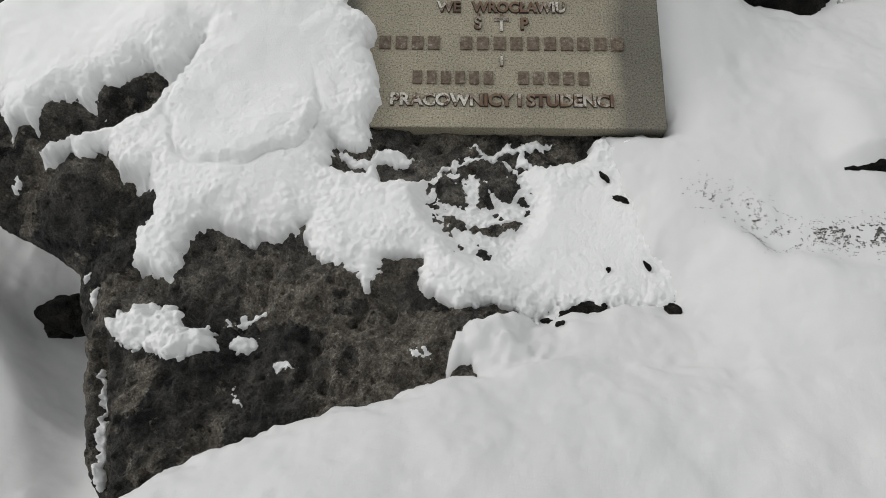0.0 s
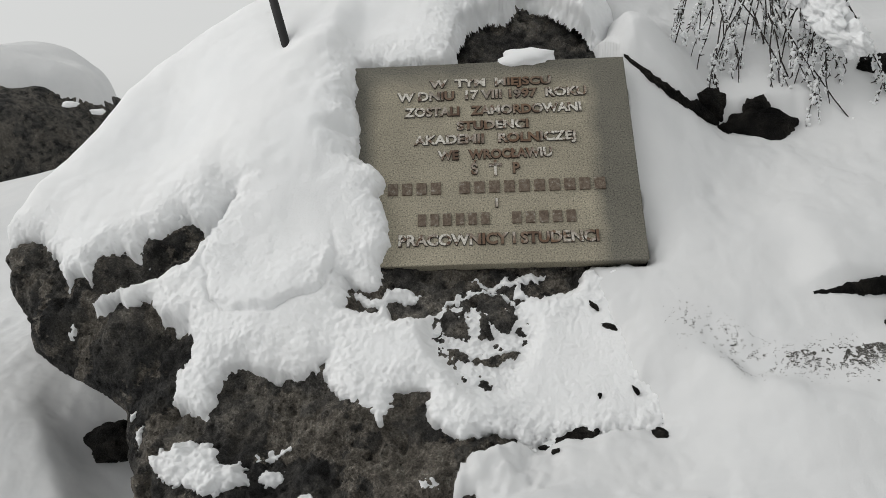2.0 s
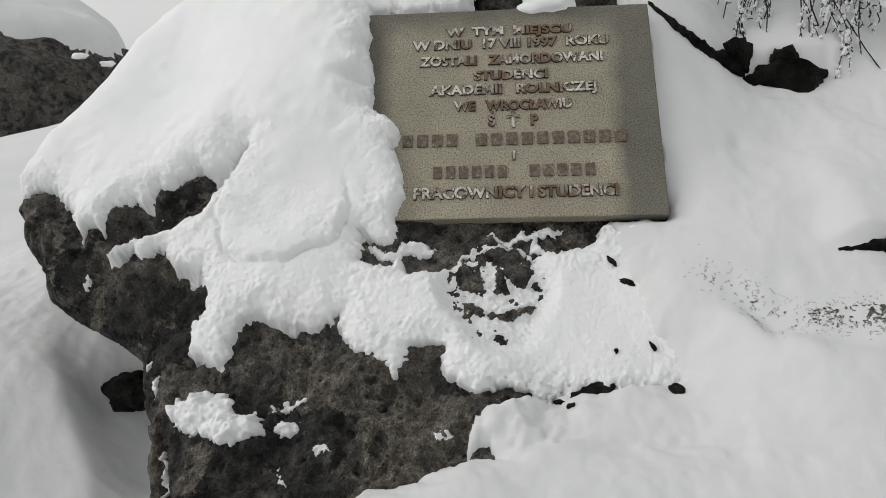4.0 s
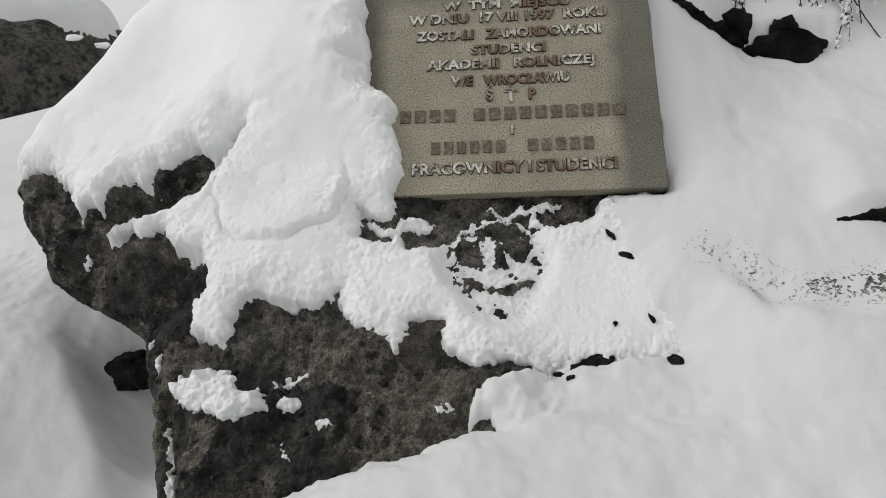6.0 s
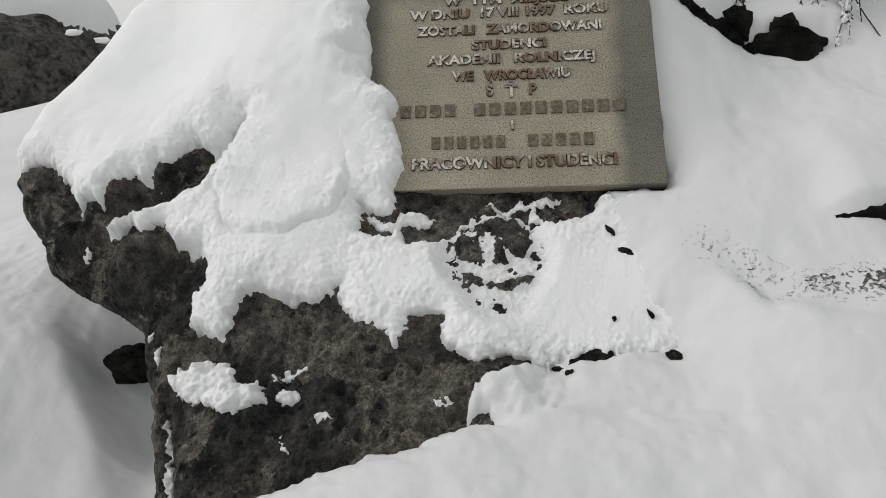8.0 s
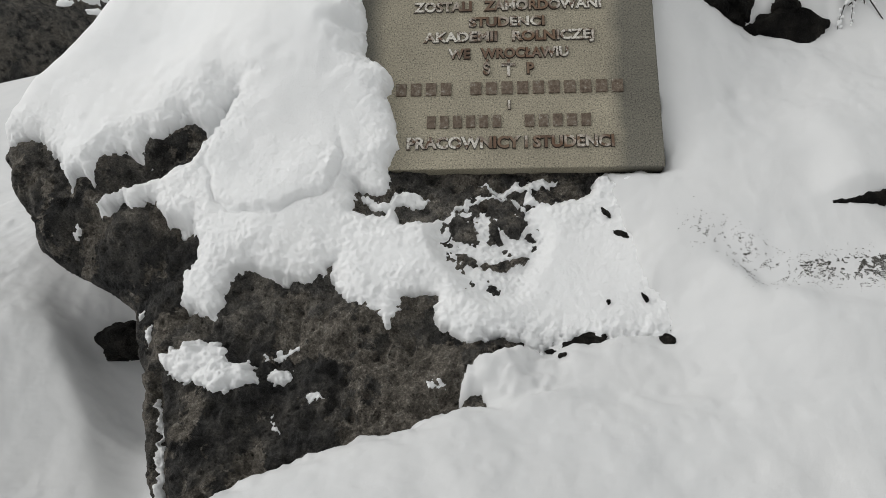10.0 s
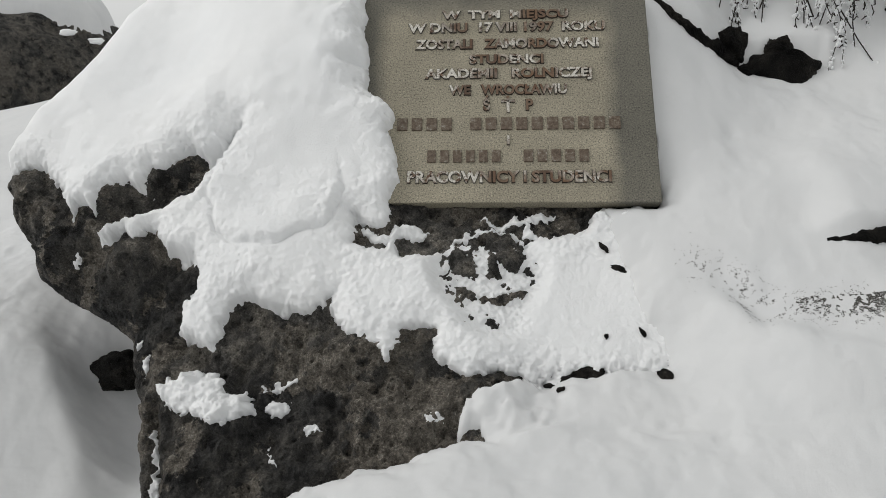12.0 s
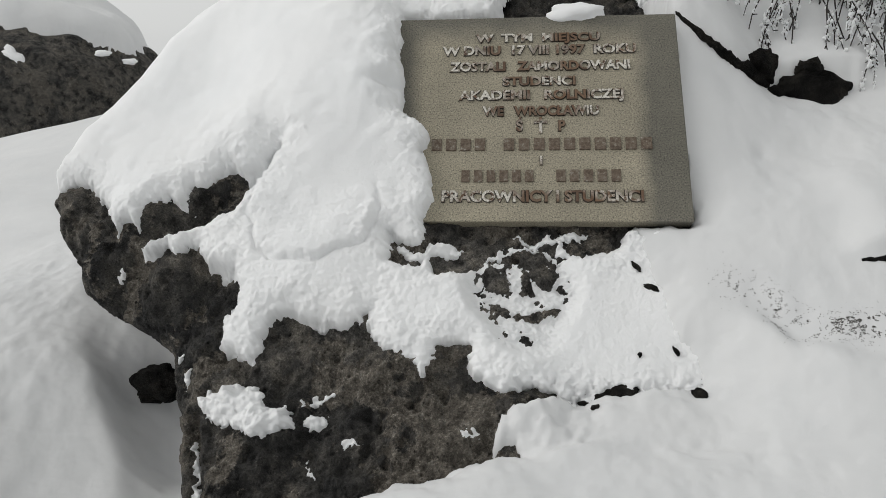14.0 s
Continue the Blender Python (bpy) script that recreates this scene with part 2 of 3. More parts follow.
class Heap:
    """Gathers many small lumps into one mesh."""

    def __init__(self, level):
        self.ball, self.tri = ball_template(level)
        self.verts, self.faces, self.count = [], [], 0

    def add(self, at, radii, wild, key):
        b = self.ball
        k = 1 + wild * (fbm(b[:, 0] + key, b[:, 1] + b[:, 2] * .8, .9, 3, 91)[:, None])
        self.verts.append(b * k * np.array(radii) + np.array(at))
        self.faces.append(self.tri + self.count)
        self.count += len(b)

    def build(self, name, mat, parent=None):
        return mesh_object(name, np.vstack(self.verts), np.vstack(self.faces), mat, parent)


def tube(bm, pts, r0, r1, sides=6):
    """A tapered tube along points, closed at both ends."""
    rings = []
    for i, p in enumerate(pts):
        a, b = pts[max(i - 1, 0)], pts[min(i + 1, len(pts) - 1)]
        q = (b - a).to_track_quat("Z", "Y")
        r = r0 + (r1 - r0) * i / (len(pts) - 1)
        rings.append([bm.verts.new(p + q @ Vector((r * math.cos(6.2832 * k / sides), r * math.sin(6.2832 * k / sides), 0))) for k in range(sides)])
    for a, b in zip(rings, rings[1:]):
        for k in range(sides):
            bm.faces.new((a[k], a[(k + 1) % sides], b[(k + 1) % sides], b[k]))
    bm.faces.new(rings[0][::-1])
    bm.faces.new(rings[-1])


def face_matrix(u, v, w):
    """A frame on the slope: x along it, y up it, z outward."""
    r = Matrix(((1, 0, 0), (0, FS, -FC), (0, FC, FS))).to_4x4()
    return Matrix.Translation(face_to_world(u, v, w)) @ r


# ---- outlines on the slope (along, up the slope), in metres ----
ROCK_OUTLINE = [(-1.10, .10), (-1.035, .01), (-.955, -.085), (-.93, -.135), (-.885, -.165), (-.82, -.198), (-.77, -.222), (-.728, -.250), (-.715, -.30), (-.69, -.375),
                (-.668, -.42), (-.61, -.56), (-.57, -.72), (-.40, -.74), (-.25, -.69), (-.05, -.61), (.2, -.56), (.5, -.50), (.55, .2), (.46, .7),
                (.3, 1.1), (-.4, 1.1), (-.64, .92), (-.785, .835), (-.925, .72), (-.99, .63), (-1.035, .46), (-1.055, .30)]
SNOW_OUTLINE = [(-1.3, .22), (-1.055, .115), (-.986, .106), (-.926, .055), (-.866, -.022), (-.853, .002), (-.824, -.008), (-.809, .025), (-.762, .052),
                (-.743, .036), (-.726, .078), (-.671, .097), (-.65, .128), (-.603, .102), (-.573, .111), (-.545, .160), (-.575, .062), (-.618, .012),
                (-.675, -.022), (-.740, -.050), (-.793, -.070), (-.761, -.075), (-.739, -.066), (-.724, -.086), (-.675, -.069), (-.656, -.104),
                (-.613, -.119), (-.59, -.118), (-.572, -.2), (-.599, -.214), (-.595, -.268), (-.565, -.286), (-.532, -.297), (-.525, -.285)]
SNOW_OUTLINE += [(-.513, -.277), (-.513, -.245), (-.504, -.22), (-.462, -.205), (-.429, -.223), (-.376, -.237), (-.336, -.229), (-.315, -.205),
                 (-.317, -.234), (-.281, -.278), (-.259, -.297), (-.239, -.3), (-.213, -.324), (-.199, -.306), (-.186, -.274), (-.156, -.269),
                 (-.131, -.268), (-.126, -.317), (-.096, -.339), (-.073, -.355), (-.025, -.342), (.020, -.345), (.045, -.370), (.074, -.378), (.115, -.372),
                 (.162, -.36), (.26, -.36), (.32, -.3), (.30, -.02), (.285, .5), (.283, .62), (.34, .74), (.45, 1.3), (-1.3, 1.3)]
BARE_OUTLINE = [(-.298, .487), (-.290, .349), (-.283, .230), (-.240, .204), (-.221, .180), (-.240, .143), (-.219, .105), (-.214, .042), (-.231, .002),
                (-.225, -.043), (-.262, -.050), (-.299, -.03), (-.289, -.073), (-.282, -.097), (-.24, -.101), (-.215, -.086), (-.208, -.117), (-.155, -.114),
                (-.124, -.098), (-.108, -.088), (-.080, -.084), (.018, -.084), (.045, -.082), (.058, -.068), (.094, -.056), (.139, -.041), (.175, -.012), (.315, -.002),
                (.315, .47), (.30, .60), (.26, .666), (.206, .701), (.139, .777), (.074, .801), (.048, .714), (-.01, .706), (-.061, .676), (-.085, .54), (-.10, .492)]
BOULDER_PLAN = [(-.70, -.86), (-.568, -.735), (-.519, -.705), (-.482, -.68), (-.406, -.623), (-.292, -.567), (-.205, -.535), (-.135, -.502), (-.091, -.486),
                (-.048, -.476), (-.052, -.450), (-.089, -.452), (-.082, -.415), (-.045, -.388), (.029, -.376), (.078, -.363), (.117, -.356),
                (.162, -.338), (.256, -.331), (.269, -.326), (.263, -.279), (.239, -.236), (.224, -.164), (.208, -.112), (.185, -.071), (.177, -.034),
                (.177, -.012), (.302, -.002), (.303, .47), (.275, .52), (.268, .60), (.28, .68), (.3, 1.2), (-1.4, 1.2), (-1.4, -.8)]
def emblem(u, v):
    """The carved round emblem: how far its figures stand proud, 0 to 1."""
    x, y = u + .033, v + .128
    r = np.sqrt(x * x + y * y)
    cap = np.minimum(.079 - r, np.minimum(y - .004 + .25 * x * np.sign(x + .012), .2))
    cap = np.minimum(cap, np.maximum(np.abs(x + .016) - .014, y - .035))
    stem = np.minimum(.014 - np.abs(x - .010), .05 - np.abs(y - .025))
    hook = .018 - np.sqrt(((x - .045) / 1.6) ** 2 + ((y + .002) / .6) ** 2)
    left = .013 - np.sqrt(((x + .052) / 1.6) ** 2 + ((y + .012) / .9) ** 2)
    foot = np.minimum(.010 - np.abs(r - .076), np.minimum(-y - .048, .06))
    d = np.maximum.reduce([cap, stem, hook, left, foot]) + fbm(u, v, .012, 3, 5) * .004
    return ramp(-.002, .006, d)


def rock_height(u, v):
    """Outward height of the boulder's stone."""
    d = inside_distance(u + fbm(u, v, .12, 3, 3) * .012, v + fbm(u, v, .12, 3, 4) * .012, ROCK_OUTLINE)
    radius = .07 + .10 * ramp(.1, .5, v) + .05 * ramp(-.25, -.5, v) * ramp(-.6, -.4, u)
    inner = np.clip(d, 0, radius)
    drop = radius - np.sqrt(np.maximum(radius ** 2 - (radius - inner) ** 2, 0)) + np.where(d < 0, 4.0 * -d, 0)
    w = face_base(u, v) - drop
    clear = 1 - .88 * np.maximum(ramp(-.32, -.22, v) * ramp(.34, .22, np.abs(u + .01)), ramp(-.47, -.40, v) * ramp(-.06, .02, u))
    w = w + fbm(u, v, .28, 3, 21) * .024 * clear + fbm(u, v, .07, 4, 22) * .013 * clear + fbm(u, v, .020, 4, 23) * .0075 + (.5 - np.abs(fbm(u, v, .09, 4, 26))) * .012 * clear + fbm(u, v, .008, 2, 25) * .0024
    for a, b, wide, high in ((-.90, -.10, .05, .035), (-1.02, .05, .05, .02), (-.72, -.10, .06, .022), (-.50, -.42, .09, .015), (-.20, -.42, .08, .018)):
        w = w + high * np.exp(-((u - a) ** 2 + (v - b) ** 2) / wide ** 2)
    pits = np.clip(fbm(u, v, .03, 2, 24) - .40, 0, 1) + .5 * np.clip(fbm(u, v, .011, 2, 27) - .55, 0, 1)
    w = w - pits * .020
    # the dark cleft under the upper snow, the nose's seam and the split beside the foot
    for a, b, c, e, wide, deep in ((-.78, -.02, -.57, .10, .03, .045), (-.86, -.20, -.74, -.03, .03, .02), (-.625, -.40, -.56, -.62, .012, .03), (-.70, -.26, -.64, -.12, .035, .018)):
        k = np.clip(((u - a) * (c - a) + (v - b) * (e - b)) / ((c - a) ** 2 + (e - b) ** 2), 0, 1)
        w = w - deep * np.exp(-((u - a - k * (c - a)) ** 2 + (v - b - k * (e - b)) ** 2) / wide ** 2)
    near = ramp(.10, .075, np.sqrt((u + .033) ** 2 + (v + .128) ** 2))
    w = w + near * (emblem(u, v) * .014 - .003)
    return w


def slab_height(v):
    """Outward height of the plaque's face above the slope's frame."""
    return v * math.tan(LEAN_FACE - PLAQUE_LEAN)


def snow_height(u, v):
    """Outward height of the snow that lies on the boulder, and the distance inside its edge."""
    uu = u + fbm(u, v, .03, 2, 41) * .006 + fbm(u, v, .009, 3, 42) * .0038
    vv = v + fbm(u, v, .03, 2, 43) * .006 + fbm(u, v, .009, 3, 44) * .0038
    d = np.minimum(inside_distance(uu, vv, SNOW_OUTLINE), -inside_distance(uu, vv, BARE_OUTLINE))
    base = face_base(u, v)
    drop_d = inside_distance(u, v, ROCK_OUTLINE)
    radius = .07 + .10 * ramp(.1, .5, v)
    inner = np.clip(drop_d, 0, radius)
    base = base - (radius - np.sqrt(np.maximum(radius ** 2 - (radius - inner) ** 2, 0))) - np.where(drop_d < 0, 3.0 * -drop_d, 0)
    # the drift leans against the plaque's side
    lean = ramp(-.80, -.30, u) * ramp(.30, .22, u) * ramp(-.06, .04, v) * ramp(1.05, .47, v)
    base = base + lean * np.maximum(slab_height(np.minimum(v, .47)) - base, 0)
    right = ramp(-.14, .02, u) * ramp(.05, -.05, v)
    thick = .036 + .030 * ramp(.0, .35, v) - .012 * right - .010 * ramp(-.1, -.25, v)
    thick = thick * (1 - .72 * ramp(.42, .50, v) * ramp(.80, .58, v) * ramp(-.36, -.28, u))
    reach = .045 + .05 * ramp(.1, .3, v)
    k = np.clip(d / reach, 0, 1)
    t = thick * np.sqrt(np.maximum(1 - (1 - k) ** 2, 0)) + np.where(d < 0, 2.5 * d - .006, 0)
    rim = ramp(.20, .04, d)
    t = t * (1 + (.05 + .13 * rim) * fbm(u, v, .09, 3, 45)) + np.where(d > 0, fbm(u, v, .3, 2, 46) * .008, 0)
    t = t + np.where(d > 0, ramp(-.004, .012, d) * (.03 + .30 * ramp(.12, -.02, v) + .67 * ramp(.10, .02, d)) * (np.abs(fbm(u, v, .022, 2, 47)) * .0034 + fbm(u, v, .010, 2, 52) * .0011 + fbm(u, v, .0055, 2, 54) * .0013), 0)
    t = t - .030 * np.exp(-((u + .305 + .4 * (v - .27)) / .035) ** 2 - ((v - .285 - .25 * (u + .3)) / .016) ** 2)
    # a second, rounded layer that has slid a little
    slid = .115 - np.sqrt(((u + .45) / 1.15) ** 2 + ((v - .03) / 1.25) ** 2) + fbm(u, v, .05, 4, 48) * .012
    t = t + (d > .02) * ramp(.10, -.02, v) * (.010 * ramp(-.003, .012, slid) * ramp(.09, .03, slid) - .007 * np.exp(-((slid + .003) / .004) ** 2))
    # thin hoar over the emblem
    hoar = ramp(.125, .085, np.sqrt((u + .035) ** 2 + (v + .14) ** 2))
    hoar = np.maximum(hoar, .8 * ramp(.085, .04, np.sqrt((u + .03) ** 2 + 2 * (v + .235) ** 2)))
    thin = .0016 + fbm(u, v, .022, 3, 49) * .0030 + fbm(u, v, .0055, 2, 53) * .0032
    t = np.where(d > 0, t * (1 - hoar) + hoar * np.minimum(thin, t), t)
    edge = ramp(.05, .0, np.abs(v + .355)) * ramp(-.1, .0, u)
    t = t - edge * np.clip(fbm(u, v, .014, 4, 50) - .02, 0, 1) * .026
    return base + t, d


GROUND_Y = [-60, -3, -1.4, -.9, -.5, -.2, .2, .8, 1.3, 2.0, 2.6, 3.4, 6.0, 20, 400]
GROUND_LEFT = [.0, .1, .25, .50, .68, .80, .93, 1.10, 1.18, 1.27, 1.16, 1.05, .4, -5, -60]
GROUND_RIGHT = [.0, .1, .22, .60, .93, .0, .0, 1.86, 2.25, 2.7, 2.9, 3.0, 3.0, 1.0, -50]


def ground_height(x, y):
    """Height of the snow that lies on the ground, over the plan."""
    u = x
    v = (y + FC * -.03) / FS
    v = np.clip(v, -1.2, 1.4)
    uu = u + fbm(u, v, .04, 2, 61) * .006 + fbm(u, v, .012, 2, 62) * .003
    vv = v + fbm(u, v, .04, 2, 63) * .006 + fbm(u, v, .012, 2, 64) * .003
    for _ in range(3):
        w = face_base(u, v)
        v = np.clip((y + FC * w) / FS, -1.2, 1.4)
    d = -inside_distance(uu, vv - (y + FC * -.03) / FS + v, BOULDER_PLAN)
    k = np.clip(d / .09, 0, 1)
    tongue = ramp(-.14, -.09, u) * ramp(.12, .03, u) * ramp(-.50, -.46, v) * ramp(-.33, -.37, v)
    t = .040 * (1 - .6 * tongue) * np.sqrt(np.maximum(1 - (1 - k) ** 2, 0)) + np.where(d < 0, 3 * d - .01, 0) + tongue * fbm(u, v, .02, 3, 66) * .006
    t = np.maximum(t, -.14)
    t = t + .045 * ramp(.0, .3, d) * ramp(-.15, -.4, v) + .22 * np.clip(-.5 - v, 0, 2)
    bank = ramp(.55, .31, u) * ramp(-.02, .14, v) * ramp(.78, .42, v)
    t = t + np.where(d > 0, bank * np.maximum(slab_height(np.clip(v, 0, .47)) - .024 - w - t, 0), 0)
    slope = BASE_Z + FC / FS * y + (FC * FC / FS + FS) * (w + t)
    # a bank above the dark rocks, and the trough where the moss shows
    lip = y - np.interp(x, [.30, .32, .368, .407, .442, .495, .535, .60, .75, .80], [.330, .318, .302, .299, .305, .338, .352, .358, .348, .335]) + fbm(x, y, .05, 3, 67) * .008
    slope = slope + .045 * ramp(0, .03, lip) * ramp(.35, .12, lip) * ramp(.30, .34, x) * ramp(.86, .74, x)
    trough = y - np.interp(x, [.25, .328, .388, .424, .501, .601, .9], [-.07, -.11, -.143, -.181, -.221, -.235, -.24])
    slope = slope - .022 * np.exp(-(trough / .045) ** 2) * ramp(.26, .42, x) * ramp(1.5, 1.0, x) + .012 * np.exp(-((trough + .08) / .05) ** 2) * ramp(.26, .42, x) * ramp(1.5, 1.0, x)
    shelf = y - np.interp(x, [.55, .631, .671, .9], [-.09, -.086, -.082, -.06])
    slope = slope + .03 * ramp(0, .02, shelf) * ramp(.3, .05, shelf) * ramp(.54, .64, x) * ramp(1.5, 1.0, x)
    for a, b, wide, deep in ((.47, .149, .016, .010), (.36, .04, .03, .006), (.55, -.02, .05, .010), (.42, .24, .04, .008), (.60, .16, .06, .010)):
        slope = slope - deep * np.exp(-((x - a) ** 2 + (y - b) ** 2) / wide ** 2)
    far = np.interp(y, GROUND_Y, GROUND_RIGHT)
    zr = np.where(y < -.45, slope + (far - slope) * ramp(-.55, -1.0, y), slope + (far - slope) * ramp(.55, .95, y))
    zl = np.interp(y, GROUND_Y, GROUND_LEFT) + .10 * np.exp(-((x + 1.35) / .4) ** 2) * ramp(1.2, -.1, y)
    zl = zl + .16 * np.clip(x + 1.75, -1.5, 0) * ramp(.8, 1.6, y) * ramp(8, 4, y)
    # a wind scoop falls away beside the boulder, behind a soft crest
    s = x - np.interp(y, [-.8, -.5, -.3, -.142, -.09, -.03, .10, .3], [-.64, -.71, -.785, -.872, -.92, -.975, -1.08, -1.2])
    zl = zl - np.minimum(1.3 * (np.sqrt(s * s + .0006) + s) / 2, .60) * ramp(.24, -.08, y) * ramp(-1.3, -.6, y) - .10 * ramp(-1.35, -.95, x) * ramp(.02, -.25, y) * ramp(-1.3, -.6, y)
    side = ramp(-.86, -.50, x + .10 * ramp(-.4, -.8, y))
    behind = ramp(-.2, .45, x)
    side = side * (1 - ramp(.3, .7, y)) + behind * ramp(.3, .7, y)
    z = zl + (zr - zl) * side
    close = ramp(3.0, 1.0, np.abs(x)) * ramp(3, 1, np.abs(y))
    z = z + fbm(x, y, .5, 3, 71) * .018 * close + close * (fbm(x, y, .11, 3, 72) * .006 + fbm(x, y, .03, 3, 73) * .0016 * (1 + fbm(x, y, .3, 2, 75)))
    return z + (1 - close) * fbm(x, y, 3.0, 4, 74) * .10


# ---- ground: one sheet of snow to the horizon ----
def spread(lo, hi, step, reach):
    core = np.arange(lo, hi, step)
    out = [core[-1]]
    gap = step
    while out[-1] < reach:
        gap *= 1.25
        out.append(out[-1] + gap)
    low = [core[0]]
    gap = step
    while low[-1] > -reach:
        gap *= 1.25
        low.append(low[-1] - gap)
    return np.array(low[:0:-1] + list(core) + out[1:])


gx, gy = spread(-1.4, 1.2, .005, 400), spread(-.75, .95, .005, 400)
X, Y = np.meshgrid(gx, gy, indexing="ij")
Z = ground_height(X, Y)
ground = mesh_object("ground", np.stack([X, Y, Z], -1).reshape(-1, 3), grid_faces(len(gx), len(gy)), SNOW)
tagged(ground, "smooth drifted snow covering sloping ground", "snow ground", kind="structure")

# ---- the boulder that carries the plaque ----
STEP = .0029
bu, bv = np.arange(-1.24, .45, STEP), np.arange(-.86, 1.2, STEP)
U, V = np.meshgrid(bu, bv, indexing="ij")
W = rock_height(U, V)
D = inside_distance(U, V, ROCK_OUTLINE)
gu, gv = np.gradient(D, STEP)
over = np.clip(-D, 0, .16)
# below its lower edges the stone recedes, so that it overhangs
inward = over * (1.0 + 2.6 * np.clip(gv, 0, 1))
front = np.stack(face_to_world(U + gu * inward, V + gv * inward, W), -1).reshape(-1, 3)
keep = (np.minimum(D[:-1, :-1], D[1:, 1:]) > -.15) & ((snow_height(U, V)[1] < .08) | ((V < -.02) & (U > -.25)))[:-1, :-1]
boulder = new("boulder")
tagged(boulder, "dark weathered sandstone boulder with a carved round emblem, partly under snow", "boulder")
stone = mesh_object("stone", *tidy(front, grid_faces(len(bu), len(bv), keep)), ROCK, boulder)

# ---- snow on the boulder ----
su, sv = np.arange(-1.2, .40, .0023), np.concatenate([np.arange(-.40, .20, .0021), np.arange(.20, 1.22, .0034)])
U, V = np.meshgrid(su, sv, indexing="ij")
W, D = snow_height(U, V)
keep = np.maximum.reduce([D[:-1, :-1], D[1:, :-1], D[1:, 1:], D[:-1, 1:]]) > -.014
verts, faces = tidy(np.stack(face_to_world(U, V, W), -1).reshape(-1, 3), grid_faces(len(su), len(sv), keep))
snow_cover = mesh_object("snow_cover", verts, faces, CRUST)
tagged(snow_cover, "thick crumbly snow cover with ragged drips on the boulder", "snow")


def snow_patch(outline, thick, seed, label):
    """A small pad of snow that clings to the stone."""
    p = np.array(outline)
    lo, hi = p.min(0) - .02, p.max(0) + .02
    a, b = np.arange(lo[0], hi[0], .0022), np.arange(lo[1], hi[1], .0022)
    U, V = np.meshgrid(a, b, indexing="ij")
    d = inside_distance(U + fbm(U, V, .02, 3, seed) * .006 + fbm(U, V, .008, 2, seed + 5) * .0035, V + fbm(U, V, .02, 3, seed + 1) * .006 + fbm(U, V, .008, 2, seed + 6) * .0045, outline)
    k = np.clip(d / (thick * 1.5), 0, 1)
    t = thick * np.sqrt(np.maximum(1 - (1 - k) ** 2, 0)) * (1 + .06 * fbm(U, V, .03, 3, seed + 2)) + np.where(d > 0, fbm(U, V, .008, 2, seed + 4) * .0010, 0) + np.where(d < 0, 2.5 * d - .004, 0)
    if thick < .005:
        t = t + fbm(U, V, .009, 3, seed + 3) * .0045 - .001
    keep = np.maximum(d[:-1, :-1], d[1:, 1:]) > -.009
    W = rock_height(U, V) + t
    verts, faces = tidy(np.stack(face_to_world(U, V, W), -1).reshape(-1, 3), grid_faces(len(a), len(b), keep))
    return tagged(mesh_object("snow_patch", verts, faces, CRUST), label, "snow patch", "snow patches on the boulder")


snow_patch([(-.62, -.374), (-.596, -.354), (-.561, -.342), (-.504, -.341), (-.492, -.38), (-.44, -.387), (-.429, -.426), (-.462, -.435),
            (-.495, -.441), (-.523, -.427), (-.561, -.416), (-.596, -.399)], .029, 101, "large pad of snow on a ledge of the boulder")
snow_patch([(-.7, -.27), (-.683, -.266), (-.676, -.285), (-.688, -.29)], .010, 104, "small clot of snow stuck to dark stone")
snow_patch([(-.666, -.314), (-.653, -.306), (-.644, -.328), (-.648, -.346), (-.659, -.333)], .010, 107, "narrow clot of snow stuck to dark stone")
snow_patch([(-.419, -.398), (-.382, -.39), (-.377, -.414), (-.391, -.423), (-.411, -.416)], .009, 110, "small square pad of snow on dark stone")
snow_patch([(-.43, -.368), (-.40, -.362), (-.38, -.353), (-.366, -.350), (-.372, -.362), (-.395, -.373), (-.42, -.378)], .003, 113, "thin streak of hoar frost on dark stone")
snow_patch([(-.345, -.440), (-.32, -.436), (-.305, -.444), (-.325, -.452), (-.345, -.449)], .004, 116, "thin streak of hoar frost on dark stone")
snow_patch([(-.41, -.470), (-.403, -.470), (-.385, -.495), (-.378, -.508), (-.392, -.500)], .003, 119, "thin streak of hoar frost on dark stone")
snow_patch([(-.140, -.422), (-.12, -.418), (-.105, -.428), (-.12, -.437), (-.138, -.434)], .0025, 122, "thin streak of hoar frost on dark stone")
snow_patch([(-.622, -.436), (-.612, -.440), (-.597, -.49), (-.575, -.54), (-.562, -.62), (-.572, -.62), (-.588, -.55), (-.606, -.49)], .012, 125, "long ribbon of snow in a crack of the boulder")
snow_patch([(-.855, -.100), (-.846, -.098), (-.842, -.120), (-.850, -.124)], .005, 128, "small clot of snow stuck to dark stone")

snow_patch([(-.284, -.053), (-.24, -.069), (-.212, -.045), (-.165, -.046), (-.146, -.068), (-.18, -.078), (-.21, -.085), (-.237, -.097), (-.264, -.083)], .009, 134, "ragged strip of snow on the ledge under the plaque")
snow_patch([(-.06, -.020), (-.015, -.026), (.04, -.012), (.103, -.008), (.093, -.021), (.03, -.033), (-.01, -.042)], .007, 137, "thin ragged strip of snow under the plaque's lower edge")
snow_patch([(.036, -.020), (.046, -.042), (.070, -.060), (.060, -.074), (.034, -.052)], .010, 140, "small ridge of snow under the plaque")

